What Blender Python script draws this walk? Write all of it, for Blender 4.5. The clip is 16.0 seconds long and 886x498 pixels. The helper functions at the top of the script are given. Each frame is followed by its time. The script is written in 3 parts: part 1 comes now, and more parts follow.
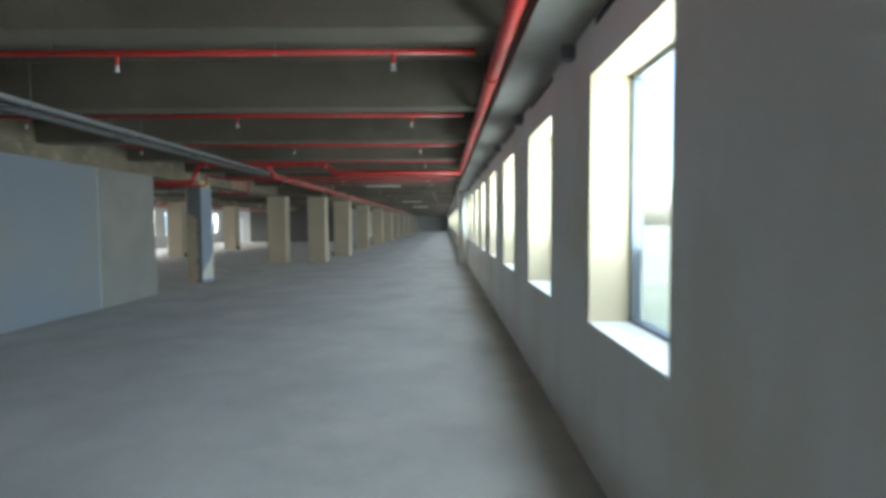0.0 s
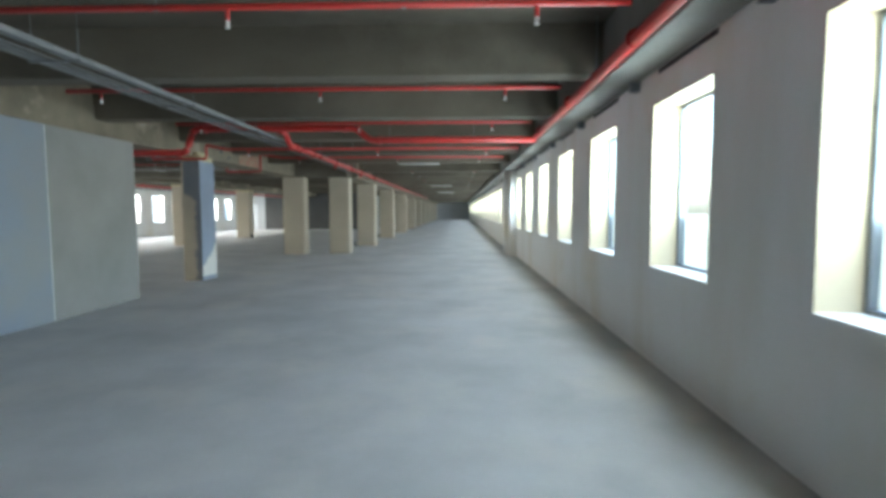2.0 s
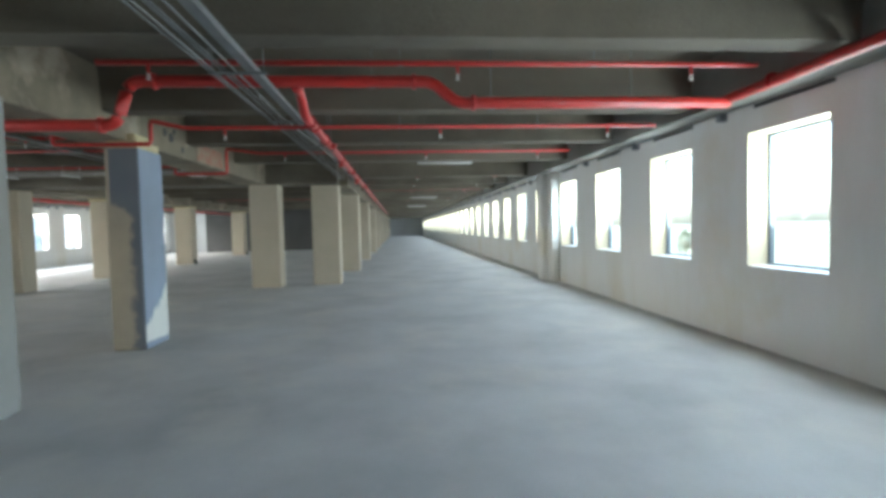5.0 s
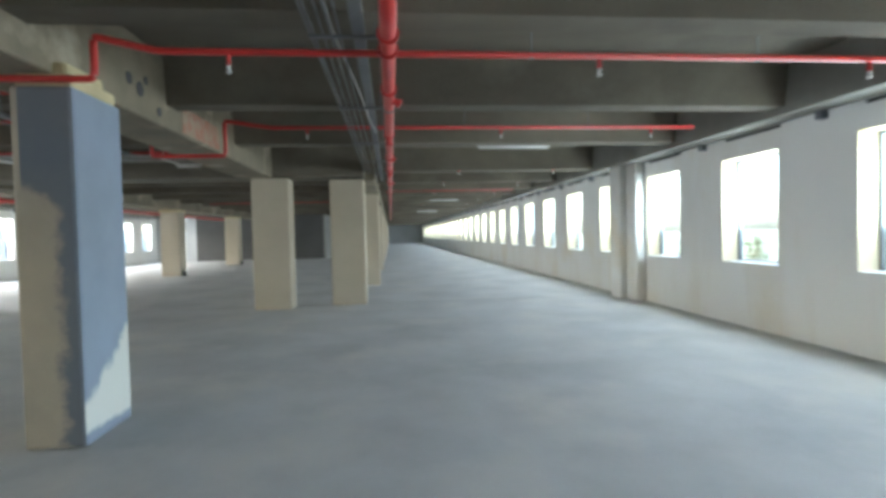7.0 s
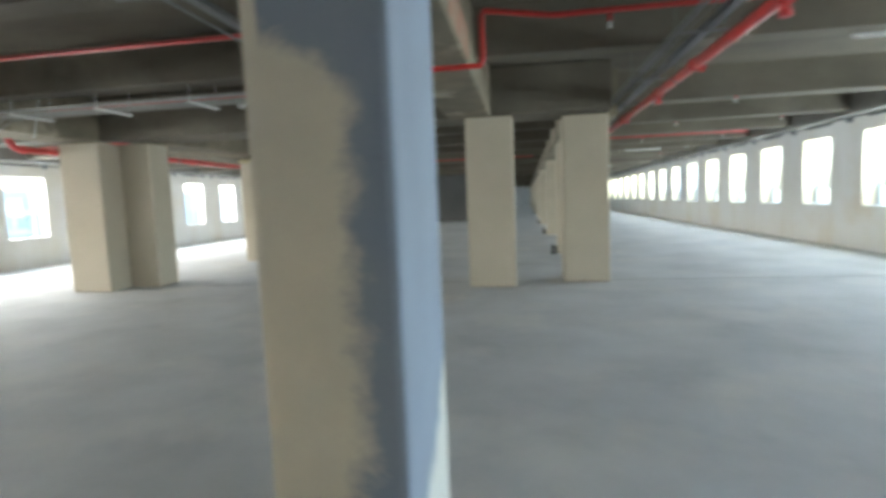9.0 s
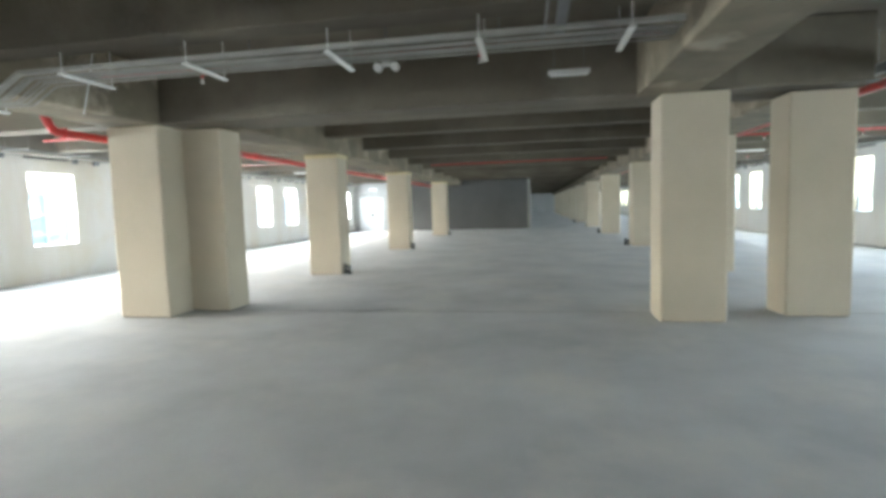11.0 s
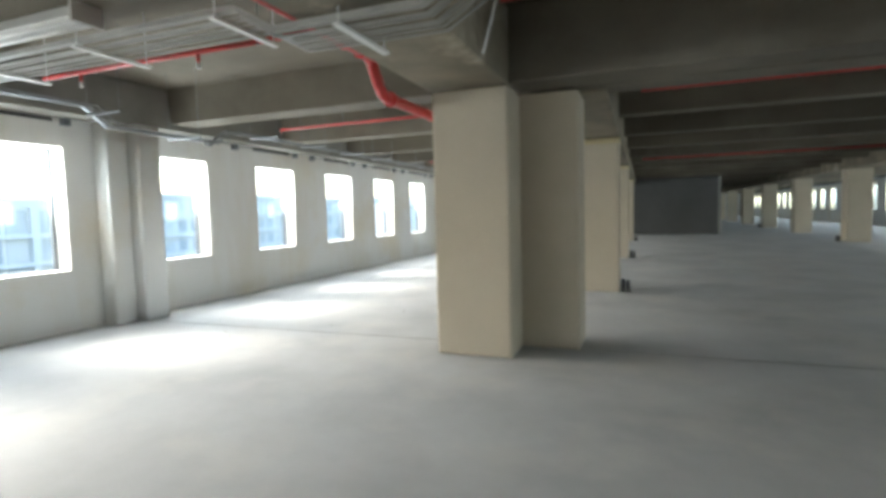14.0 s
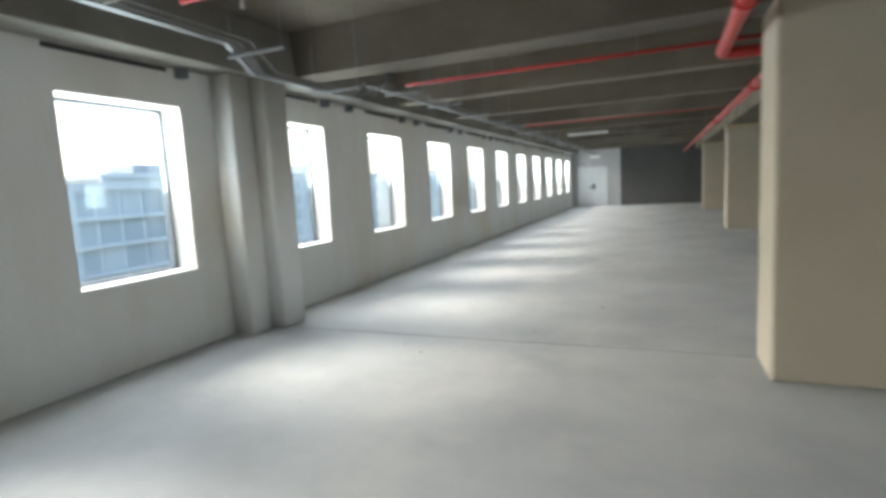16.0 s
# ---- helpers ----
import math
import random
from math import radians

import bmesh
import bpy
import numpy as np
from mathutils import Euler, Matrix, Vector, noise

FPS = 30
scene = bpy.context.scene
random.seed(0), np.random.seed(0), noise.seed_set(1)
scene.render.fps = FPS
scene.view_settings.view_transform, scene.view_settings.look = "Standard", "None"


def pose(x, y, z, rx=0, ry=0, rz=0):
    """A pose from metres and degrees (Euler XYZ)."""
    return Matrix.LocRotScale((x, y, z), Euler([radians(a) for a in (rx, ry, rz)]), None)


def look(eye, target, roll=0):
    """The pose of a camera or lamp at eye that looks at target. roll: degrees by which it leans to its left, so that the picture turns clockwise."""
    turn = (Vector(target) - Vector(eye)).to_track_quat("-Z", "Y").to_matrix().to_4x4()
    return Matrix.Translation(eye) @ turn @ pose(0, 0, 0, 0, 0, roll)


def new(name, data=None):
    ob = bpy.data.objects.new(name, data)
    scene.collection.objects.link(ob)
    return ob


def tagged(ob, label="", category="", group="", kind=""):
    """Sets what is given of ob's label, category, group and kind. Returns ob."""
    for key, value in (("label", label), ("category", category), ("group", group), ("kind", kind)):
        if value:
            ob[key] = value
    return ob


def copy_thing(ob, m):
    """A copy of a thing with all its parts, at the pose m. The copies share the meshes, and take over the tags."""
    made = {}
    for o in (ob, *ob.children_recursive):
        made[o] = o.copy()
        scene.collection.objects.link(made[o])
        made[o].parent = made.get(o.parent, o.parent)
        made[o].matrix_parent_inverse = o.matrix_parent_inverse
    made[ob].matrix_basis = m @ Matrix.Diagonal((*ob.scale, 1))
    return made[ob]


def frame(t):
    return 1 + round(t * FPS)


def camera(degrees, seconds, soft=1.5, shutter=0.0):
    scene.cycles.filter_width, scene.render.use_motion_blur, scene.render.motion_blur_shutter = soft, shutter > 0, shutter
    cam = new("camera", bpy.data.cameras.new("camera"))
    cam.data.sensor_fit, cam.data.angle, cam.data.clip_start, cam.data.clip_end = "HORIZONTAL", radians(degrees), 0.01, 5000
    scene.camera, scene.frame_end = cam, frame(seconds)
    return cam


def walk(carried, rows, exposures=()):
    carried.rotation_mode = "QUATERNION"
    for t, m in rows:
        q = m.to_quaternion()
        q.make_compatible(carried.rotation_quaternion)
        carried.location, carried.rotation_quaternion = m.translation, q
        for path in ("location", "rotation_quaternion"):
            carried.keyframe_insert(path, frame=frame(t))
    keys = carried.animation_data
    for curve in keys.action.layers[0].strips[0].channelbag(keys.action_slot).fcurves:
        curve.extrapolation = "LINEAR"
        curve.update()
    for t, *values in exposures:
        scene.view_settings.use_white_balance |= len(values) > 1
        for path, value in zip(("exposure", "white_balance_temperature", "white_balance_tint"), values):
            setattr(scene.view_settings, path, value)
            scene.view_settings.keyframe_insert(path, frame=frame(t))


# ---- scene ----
cam = camera(80.7, 16.0, soft=3.8, shutter=0.5)
EXPOSURES = [(0, 2.75, 6500, 10), (1, 3.1, 6350, 10), (3.5, 3.27, 6330, 10), (6, 3.38, 6350, 10), (8, 3.55, 6380, 10), (9.5, 3.85, 6480, 10), (12, 3.98, 6400, 10), (13, 3.77, 6400, 10), (14, 3.03, 6480, 10), (15, 2.72, 6480, 10), (16, 2.31, 6420, 10)]
PATH = [
    (0, (-0.978, -0.103, 1.667), (-0.981, 1.894, 1.567), -0.3),
    (0.5, (-1.206, 0.638, 1.645), (-1.286, 2.635, 1.565), -0.2),
    (1, (-1.529, 1.321, 1.621), (-1.599, 3.316, 1.488), -0.5),
    (1.5, (-1.751, 2.116, 1.618), (-1.793, 4.11, 1.476), 0.0),
    (2, (-1.986, 2.954, 1.568), (-2.046, 4.948, 1.423), -0.1),
    (2.5, (-2.47, 3.616, 1.624), (-2.481, 5.61, 1.476), -0.1),
    (3, (-2.656, 4.434, 1.591), (-2.646, 6.43, 1.468), 0.6),
    (3.5, (-3.231, 5.109, 1.623), (-3.202, 7.106, 1.528), 0.2),
    (6, (-4.768, 8.863, 1.529), (-4.532, 10.848, 1.451), -1.2),
    (6.5, (-5.06, 9.672, 1.522), (-4.818, 11.656, 1.464), -1.0),
    (7, (-5.436, 10.357, 1.548), (-5.238, 12.346, 1.489), -1.3),
    (7.5, (-5.83, 11.03, 1.60), (-5.656, 13.02, 1.518), -1.5),
    (8, (-6.34, 11.846, 1.418), (-6.284, 13.842, 1.306), -2.4),
    (8.5, (-6.814, 12.525, 1.455), (-6.858, 14.516, 1.271), -2.3),
    (9, (-7.395, 13.065, 1.487), (-7.709, 15.031, 1.299), -2.3),
    (9.5, (-7.928, 13.486, 1.505), (-8.416, 15.414, 1.287), -1.0),
    (12, (-11.236, 15.652, 1.543), (-11.491, 17.631, 1.409), -2.1),
    (12.5, (-11.828, 15.838, 1.596), (-12.125, 17.807, 1.412), -2.4),
    (13, (-12.489, 16.093, 1.576), (-12.902, 18.036, 1.345), -2.1),
    (13.5, (-13.266, 16.278, 1.597), (-13.841, 18.182, 1.388), -1.6),
    (14, (-13.88, 16.507, 1.539), (-14.596, 18.37, 1.399), -1.5),
    (14.5, (-14.622, 16.682, 1.534), (-15.302, 18.56, 1.437), -2.1),
    (15, (-15.287, 16.928, 1.531), (-15.906, 18.824, 1.39), -2.5),
    (15.5, (-15.999, 17.136, 1.559), (-16.683, 19.007, 1.38), -3.2),
    (16, (-16.726, 17.297, 1.605), (-17.496, 19.127, 1.365), -3.2),
]
walk(cam, [(t, look(eye, target, roll)) for t, eye, target, roll in PATH], EXPOSURES)

# ---- light ----
SUN_EL, SUN_AZ = 31.0, 264.0          # degrees; azimuth clockwise from +y
world = bpy.data.worlds.new("world")
scene.world = world
world.use_nodes = True
wn = world.node_tree
sky = wn.nodes.new("ShaderNodeTexSky")
sky.sky_type, sky.sun_disc = "NISHITA", False
sky.sun_elevation, sky.sun_rotation = radians(SUN_EL), radians(SUN_AZ)
sky.air_density, sky.dust_density, sky.ozone_density = 1.0, 3.0, 1.0
wn.links.new(sky.outputs[0], wn.nodes["Background"].inputs[0])
wn.nodes["Background"].inputs[1].default_value = 0.15

sun = new("sun", bpy.data.lights.new("sun", "SUN"))
sun.data.energy, sun.data.angle, sun.data.color = 1.35, radians(34), (1.0, 0.97, 0.93)
e, a = radians(SUN_EL), radians(SUN_AZ)
sun_way = Vector((math.sin(a) * math.cos(e), math.cos(a) * math.cos(e), math.sin(e)))
sun.matrix_world = look(sun_way * 60, (0, 0, 0))


def sky_lamp(name, x, y0, y1, z0, z1, turn, watts, tint):
    """The bright sky's light in the upper half of a wall's window openings; the piers stand before the rest."""
    lamp = new(name, bpy.data.lights.new(name, "AREA"))
    lamp.data.shape, lamp.data.size, lamp.data.size_y = "RECTANGLE", y1 - y0, z1 - z0
    lamp.data.energy, lamp.data.color = watts, tint
    lamp.matrix_world = pose(x, (y0 + y1) / 2, (z0 + z1) / 2, 90, 0, turn)


sky_lamp("sky_east", 0.345, -6.0, 99.0, 1.5, 2.63, 90, 700, (0.83, 0.95, 1.0))
sky_lamp("sky_west", -21.745, 0.0, 47.5, 1.7, 2.57, -90, 420, (0.90, 0.97, 1.0))


# ---- materials ----
def node(nt, kind, **values):
    n = nt.nodes.new(kind)
    for key, value in values.items():
        n.inputs[key].default_value = value
    return n


def noise_mask(nt, coord, scale, lo, hi, detail=6.0, stretch=None):
    """A 0..1 mask of noise, in metres."""
    if stretch:
        m = node(nt, "ShaderNodeMapping", Scale=stretch)
        nt.links.new(coord, m.inputs["Vector"])
        coord = m.outputs[0]
    n = node(nt, "ShaderNodeTexNoise", Scale=scale, Detail=detail, Roughness=0.6)
    nt.links.new(coord, n.inputs["Vector"])
    r = node(nt, "ShaderNodeMapRange", **{"From Min": lo, "From Max": hi})
    nt.links.new(n.outputs["Fac"], r.inputs["Value"])
    return r.outputs[0]


def mix(nt, fac, a, b):
    m = nt.nodes.new("ShaderNodeMix")
    m.data_type = "RGBA"
    for sock, value in ((m.inputs[0], fac), (m.inputs[6], a), (m.inputs[7], b)):
        if isinstance(value, (tuple, float, int)):
            sock.default_value = (*value, 1.0) if isinstance(value, tuple) else value
        else:
            nt.links.new(value, sock)
    return m.outputs[2]


def surface(name, base, stain, rough=0.8, patch=0.6, grain=60.0, bump=0.15, spots=None, metallic=0.0, stretch=None, lo=0.35, hi=0.7):
    m = bpy.data.materials.new(name)
    m.use_nodes = True
    nt = m.node_tree
    bs = nt.nodes["Principled BSDF"]
    geo = nt.nodes.new("ShaderNodeNewGeometry")
    pos = geo.outputs["Position"]
    col = mix(nt, noise_mask(nt, pos, patch, lo, hi, stretch=stretch), base, stain)
    fine = noise_mask(nt, pos, grain, 0.3, 0.75, 4.0)
    dark = tuple(c * 0.82 for c in base)
    col = mix(nt, node_scale(nt, fine, 0.35), col, dark)
    if spots:
        col = mix(nt, noise_mask(nt, pos, spots[1], spots[2], spots[2] + (spots[3] if len(spots) > 3 else 0.06)), col, spots[0])
    nt.links.new(col, bs.inputs["Base Color"])
    bs.inputs["Roughness"].default_value, bs.inputs["Metallic"].default_value = rough, metallic
    bp = node(nt, "ShaderNodeBump", Strength=bump, Distance=0.01)
    nt.links.new(fine, bp.inputs["Height"])
    nt.links.new(bp.outputs[0], bs.inputs["Normal"])
    return m


def node_scale(nt, sock, k):
    n = nt.nodes.new("ShaderNodeMath")
    n.operation = "MULTIPLY"
    nt.links.new(sock, n.inputs[0])
    n.inputs[1].default_value = k
    return n.outputs[0]


M_FLOOR = surface("screed_floor", (0.53, 0.54, 0.54), (0.37, 0.38, 0.38), 0.74, 0.7, 35.0, 0.15, ((0.56, 0.55, 0.52), 0.9, 0.5, 0.25))
M_WALL = surface("white_wall_paint", (0.80, 0.80, 0.78), (0.72, 0.69, 0.62), 0.75, 0.9, 50.0, 0.08, ((0.70, 0.64, 0.52), 0.45, 0.55, 0.2), stretch=(1.0, 1.0, 0.22), lo=0.48, hi=0.68)
M_REVEAL = surface("cream_reveal_paint", (0.64, 0.54, 0.37), (0.57, 0.48, 0.33), 0.7, 1.5, 60.0, 0.05)
M_REVEALW = surface("pale_reveal_paint", (0.74, 0.70, 0.64), (0.66, 0.62, 0.56), 0.7, 1.5, 60.0, 0.05)
M_SILL = surface("white_sill", (0.85, 0.85, 0.82), (0.75, 0.74, 0.70), 0.5, 3.0, 60.0, 0.05)
M_COL = surface("beige_column_render", (0.51, 0.447, 0.345), (0.44, 0.385, 0.292), 0.85, 0.8, 70.0, 0.12)
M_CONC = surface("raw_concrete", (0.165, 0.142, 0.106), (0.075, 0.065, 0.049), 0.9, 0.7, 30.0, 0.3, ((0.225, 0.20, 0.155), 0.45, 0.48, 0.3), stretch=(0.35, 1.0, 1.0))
M_BEAM = surface("beam_concrete", (0.25, 0.213, 0.15), (0.12, 0.102, 0.072), 0.9, 1.2, 30.0, 0.3, ((0.38, 0.33, 0.25), 1.3, 0.56, 0.12))
M_LEDGE = surface("ledge_concrete", (0.26, 0.25, 0.225), (0.17, 0.16, 0.14), 0.9, 1.0, 30.0, 0.2)
M_PARTB = surface("bare_grey_render", (0.29, 0.285, 0.265), (0.22, 0.22, 0.205), 0.85, 0.9, 40.0, 0.15)
M_PART = surface("grey_blue_partition", (0.235, 0.27, 0.315), (0.26, 0.27, 0.265), 0.8, 0.5, 40.0, 0.1, lo=0.45, hi=0.6)
M_RED = surface("red_pipe_paint", (0.56, 0.035, 0.03), (0.42, 0.03, 0.025), 0.38, 3.0, 40.0, 0.03)
M_STEEL = surface("galvanised_steel", (0.27, 0.28, 0.285), (0.20, 0.205, 0.21), 0.55, 4.0, 60.0, 0.03, metallic=0.7)
M_CONDUIT = surface("dull_conduit", (0.36, 0.35, 0.32), (0.26, 0.25, 0.23), 0.55, 4.0, 60.0, 0.02)
M_WHITE = surface("white_conduit", (0.72, 0.72, 0.70), (0.6, 0.6, 0.57), 0.5, 4.0, 60.0, 0.02)
M_DARK = surface("dark_grey_block_wall", (0.105, 0.105, 0.102), (0.07, 0.07, 0.068), 0.9, 0.4, 20.0, 0.2)
M_GREY = surface("pale_grey_wall", (0.50, 0.51, 0.51), (0.42, 0.43, 0.43), 0.8, 0.5, 40.0, 0.1)
M_DOOR = surface("white_door_paint", (0.74, 0.75, 0.75), (0.66, 0.67, 0.67), 0.45, 1.0, 60.0, 0.03)
M_BLACK = surface("black_plastic_and_shade", (0.035, 0.035, 0.038), (0.06, 0.06, 0.06), 0.6, 5.0, 60.0, 0.05)
M_FRAME = surface("anodised_frame", (0.20, 0.22, 0.24), (0.15, 0.16, 0.18), 0.45, 4.0, 60.0, 0.02, metallic=0.4)
M_PIPEGREY = surface("grey_duct", (0.55, 0.54, 0.50), (0.45, 0.44, 0.41), 0.6, 2.0, 60.0, 0.05)
M_FOAM = surface("yellow_mortar", (0.62, 0.53, 0.32), (0.5, 0.42, 0.25), 0.9, 4.0, 40.0, 0.4)
M_GROUND = surface("town_ground", (0.24, 0.25, 0.20), (0.16, 0.20, 0.12), 0.95, 0.05, 1.0, 0.1)
M_FACADE = surface("pale_facade", (0.66, 0.66, 0.64), (0.55, 0.55, 0.54), 0.8, 0.2, 3.0, 0.1)
M_PLANT = surface("roof_plant_grey", (0.42, 0.43, 0.43), (0.30, 0.31, 0.31), 0.7, 0.6, 3.0, 0.1)


def facade_glass():
    """Panes that differ one from the next, as blinds and reflections make them."""
    m = surface("facade_glass", (0.34, 0.37, 0.39), (0.44, 0.46, 0.47), 0.3, 0.3, 3.0, 0.0)
    nt = m.node_tree
    bs = nt.nodes["Principled BSDF"]
    info = nt.nodes.new("ShaderNodeObjectInfo")
    old = bs.inputs["Base Color"].links[0].from_socket
    nt.links.new(mix(nt, node_scale(nt, info.outputs["Random"], 0.7), old, (0.62, 0.62, 0.60)), bs.inputs["Base Color"])
    return m


M_BLUEGLASS = facade_glass()
M_LEAF = surface("leaves", (0.10, 0.12, 0.07), (0.07, 0.09, 0.05), 0.8, 0.8, 6.0, 0.2)
M_BARK = surface("bark", (0.12, 0.09, 0.06), (0.08, 0.06, 0.04), 0.9, 2.0, 20.0, 0.4)


def glass():
    m = bpy.data.materials.new("window_glass")
    m.use_nodes = True
    nt = m.node_tree
    out = nt.nodes["Material Output"]
    tr = node(nt, "ShaderNodeBsdfTransparent", Color=(0.90, 0.95, 0.96, 1))
    gl = node(nt, "ShaderNodeBsdfGlossy", Roughness=0.02)
    mx = nt.nodes.new("ShaderNodeMixShader")
    mx.inputs[0].default_value = 0.04
    nt.links.new(tr.outputs[0], mx.inputs[1])
    nt.links.new(gl.outputs[0], mx.inputs[2])
    nt.links.new(mx.outputs[0], out.inputs["Surface"])
    return m


M_GLASS = glass()


def half_painted():
    """The slate-blue column: paint worn back to beige render on one face and to pale filler low on another."""
    m = bpy.data.materials.new("half_painted_column")
    m.use_nodes = True
    nt = m.node_tree
    bs = nt.nodes["Principled BSDF"]
    geo = nt.nodes.new("ShaderNodeNewGeometry")
    pos = geo.outputs["Position"]
    xyz = nt.nodes.new("ShaderNodeSeparateXYZ")
    nt.links.new(pos, xyz.inputs[0])
    nor = nt.nodes.new("ShaderNodeSeparateXYZ")
    nt.links.new(geo.outputs["True Normal"], nor.inputs[0])
    wob = node(nt, "ShaderNodeTexNoise", Scale=4.5, Detail=6.0, Roughness=0.65)
    nt.links.new(pos, wob.inputs["Vector"])

    def calc(op, a, b=0.0, c=0.0):
        n = nt.nodes.new("ShaderNodeMath")
        n.operation = op
        for sock, v in zip(n.inputs, (a, b, c)):
            if isinstance(v, (int, float)):
                sock.default_value = v
            else:
                nt.links.new(v, sock)
        return n.outputs[0]
    w = calc("MULTIPLY_ADD", wob.outputs["Fac"], 0.34, -0.17)
    x, y, z = (xyz.outputs[k] for k in range(3))
    def below(a, b, soft=0.08):
        n = calc("MULTIPLY_ADD", calc("SUBTRACT", b, a), 1.0 / soft, 0.5)
        n.node.use_clamp = True
        return n

    wear = node(nt, "ShaderNodeTexNoise", Scale=26.0, Detail=5.0, Roughness=0.7)
    nt.links.new(pos, wear.inputs["Vector"])
    w = calc("ADD", w, calc("MULTIPLY_ADD", wear.outputs["Fac"], 0.05, -0.025))
    # front: bare where x is low and z is below the painted band
    edge = calc("ADD", x, w)
    bare_f = calc("MULTIPLY", below(edge, -7.875), below(calc("ADD", z, calc("MULTIPLY", calc("ADD", x, 8.14), 0.6)), calc("ADD", 2.0, w)))
    strip = calc("LESS_THAN", x, -8.12)
    bare_f = calc("MAXIMUM", bare_f, strip)
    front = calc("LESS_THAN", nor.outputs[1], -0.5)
    # side facing the window wall: pale filler low down
    lim = calc("ADD", calc("MULTIPLY_ADD", calc("SUBTRACT", y, 14.47), 0.75, 0.30), w)
    bare_s = calc("MULTIPLY", below(z, lim), below(0.10, calc("ADD", z, calc("MULTIPLY", w, 0.4)), 0.04))
    side = calc("GREATER_THAN", nor.outputs[0], 0.5)
    rest = calc("LESS_THAN", calc("ADD", front, side), 0.5)
    bare = calc("MAXIMUM", calc("MULTIPLY", front, bare_f), rest)
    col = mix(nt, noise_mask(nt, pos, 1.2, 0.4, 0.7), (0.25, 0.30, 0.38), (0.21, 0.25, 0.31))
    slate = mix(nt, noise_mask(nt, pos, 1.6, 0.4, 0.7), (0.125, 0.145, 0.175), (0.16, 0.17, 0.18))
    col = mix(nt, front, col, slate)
    beige = mix(nt, noise_mask(nt, pos, 2.0, 0.35, 0.7), (0.42, 0.36, 0.27), (0.34, 0.30, 0.235))
    col = mix(nt, bare, col, beige)
    col = mix(nt, calc("MULTIPLY", side, bare_s), col, (0.62, 0.62, 0.57))
    nt.links.new(col, bs.inputs["Base Color"])
    bs.inputs["Roughness"].default_value = 0.75
    fine = noise_mask(nt, pos, 40.0, 0.3, 0.75, 4.0)
    bp = node(nt, "ShaderNodeBump", Strength=0.12, Distance=0.01)
    nt.links.new(fine, bp.inputs["Height"])
    nt.links.new(bp.outputs[0], bs.inputs["Normal"])
    return m


M_HALF = half_painted()


def lamp_white():
    m = bpy.data.materials.new("unlit_tube")
    m.use_nodes = True
    bs = m.node_tree.nodes["Principled BSDF"]
    bs.inputs["Base Color"].default_value = (0.85, 0.85, 0.83, 1)
    bs.inputs["Roughness"].default_value = 0.35
    return m


M_TUBE = lamp_white()


# ---- mesh helpers ----
def box(bm, x0, x1, y0, y1, z0, z1, bevel=0.0, skip=()):
    r = bmesh.ops.create_cube(bm, size=1.0)
    vs = r["verts"]
    for v in vs:
        v.co = Vector(((x0 + x1) / 2 + v.co.x * (x1 - x0), (y0 + y1) / 2 + v.co.y * (y1 - y0), (z0 + z1) / 2 + v.co.z * (z1 - z0)))
    if bevel:
        es = {ed for v in vs for ed in v.link_edges}
        bmesh.ops.bevel(bm, geom=list(es), offset=bevel, segments=2, affect="EDGES", profile=0.5)
    return vs


def tube(bm, points, radius, sides=12):
    """A round bar through the points, with mitred corners and closed ends."""
    pts = [Vector(p) for p in points]
    rings = []
    for i, p in enumerate(pts):
        a = (p - pts[i - 1]).normalized() if i else (pts[1] - p).normalized()
        b = (pts[i + 1] - p).normalized() if i < len(pts) - 1 else a
        d = (a + b).normalized()
        up = Vector((0, 0, 1)) if abs(d.z) < 0.9 else Vector((1, 0, 0))
        u = d.cross(up).normalized()
        v = u.cross(d)
        k = 1.0 / max(0.5, d.dot(a))
        rings.append([bm.verts.new(p + radius * (math.cos(t) * u + math.sin(t) * v) * (k if i not in (0, len(pts) - 1) else 1)) for t in (2 * math.pi * j / sides for j in range(sides))])
    for r0, r1 in zip(rings, rings[1:]):
        for j in range(sides):
            f = bm.faces.new((r0[j], r0[(j + 1) % sides], r1[(j + 1) % sides], r1[j]))
            f.smooth = True
    bm.faces.new(rings[0][::-1])
    bm.faces.new(rings[-1])


def bend(a, b, c, r=0.12, n=5):
    """Points of a rounded corner at b on the way from a to c."""
    a, b, c = Vector(a), Vector(b), Vector(c)
    p, q = b + (a - b).normalized() * r, b + (c - b).normalized() * r
    return [p.lerp(b, t).lerp(b.lerp(q, t), t) for t in (i / n for i in range(n + 1))]


def mesh_of(name, bm, material):
    me = bpy.data.meshes.new(name)
    bmesh.ops.recalc_face_normals(bm, faces=bm.faces)
    bm.to_mesh(me)
    bm.free()
    me.materials.append(material)
    return me


def thing(name, bm, material, label, category, group="", kind=""):
    return tagged(new(name, mesh_of(name, bm, material)), label, category, group, kind)


def part(name, bm, material, parent, label=""):
    ob = new(name, mesh_of(name, bm, material))
    ob.parent = parent
    return tagged(ob, label)


def holder(name, label, category, at=(0, 0, 0), group="", kind=""):
    ob = new(name)
    ob.location = at
    return tagged(ob, label, category, group, kind)


def one_box(*sizes, bevel=0.0):
    bm = bmesh.new()
    box(bm, *sizes, bevel=bevel)
    return bm


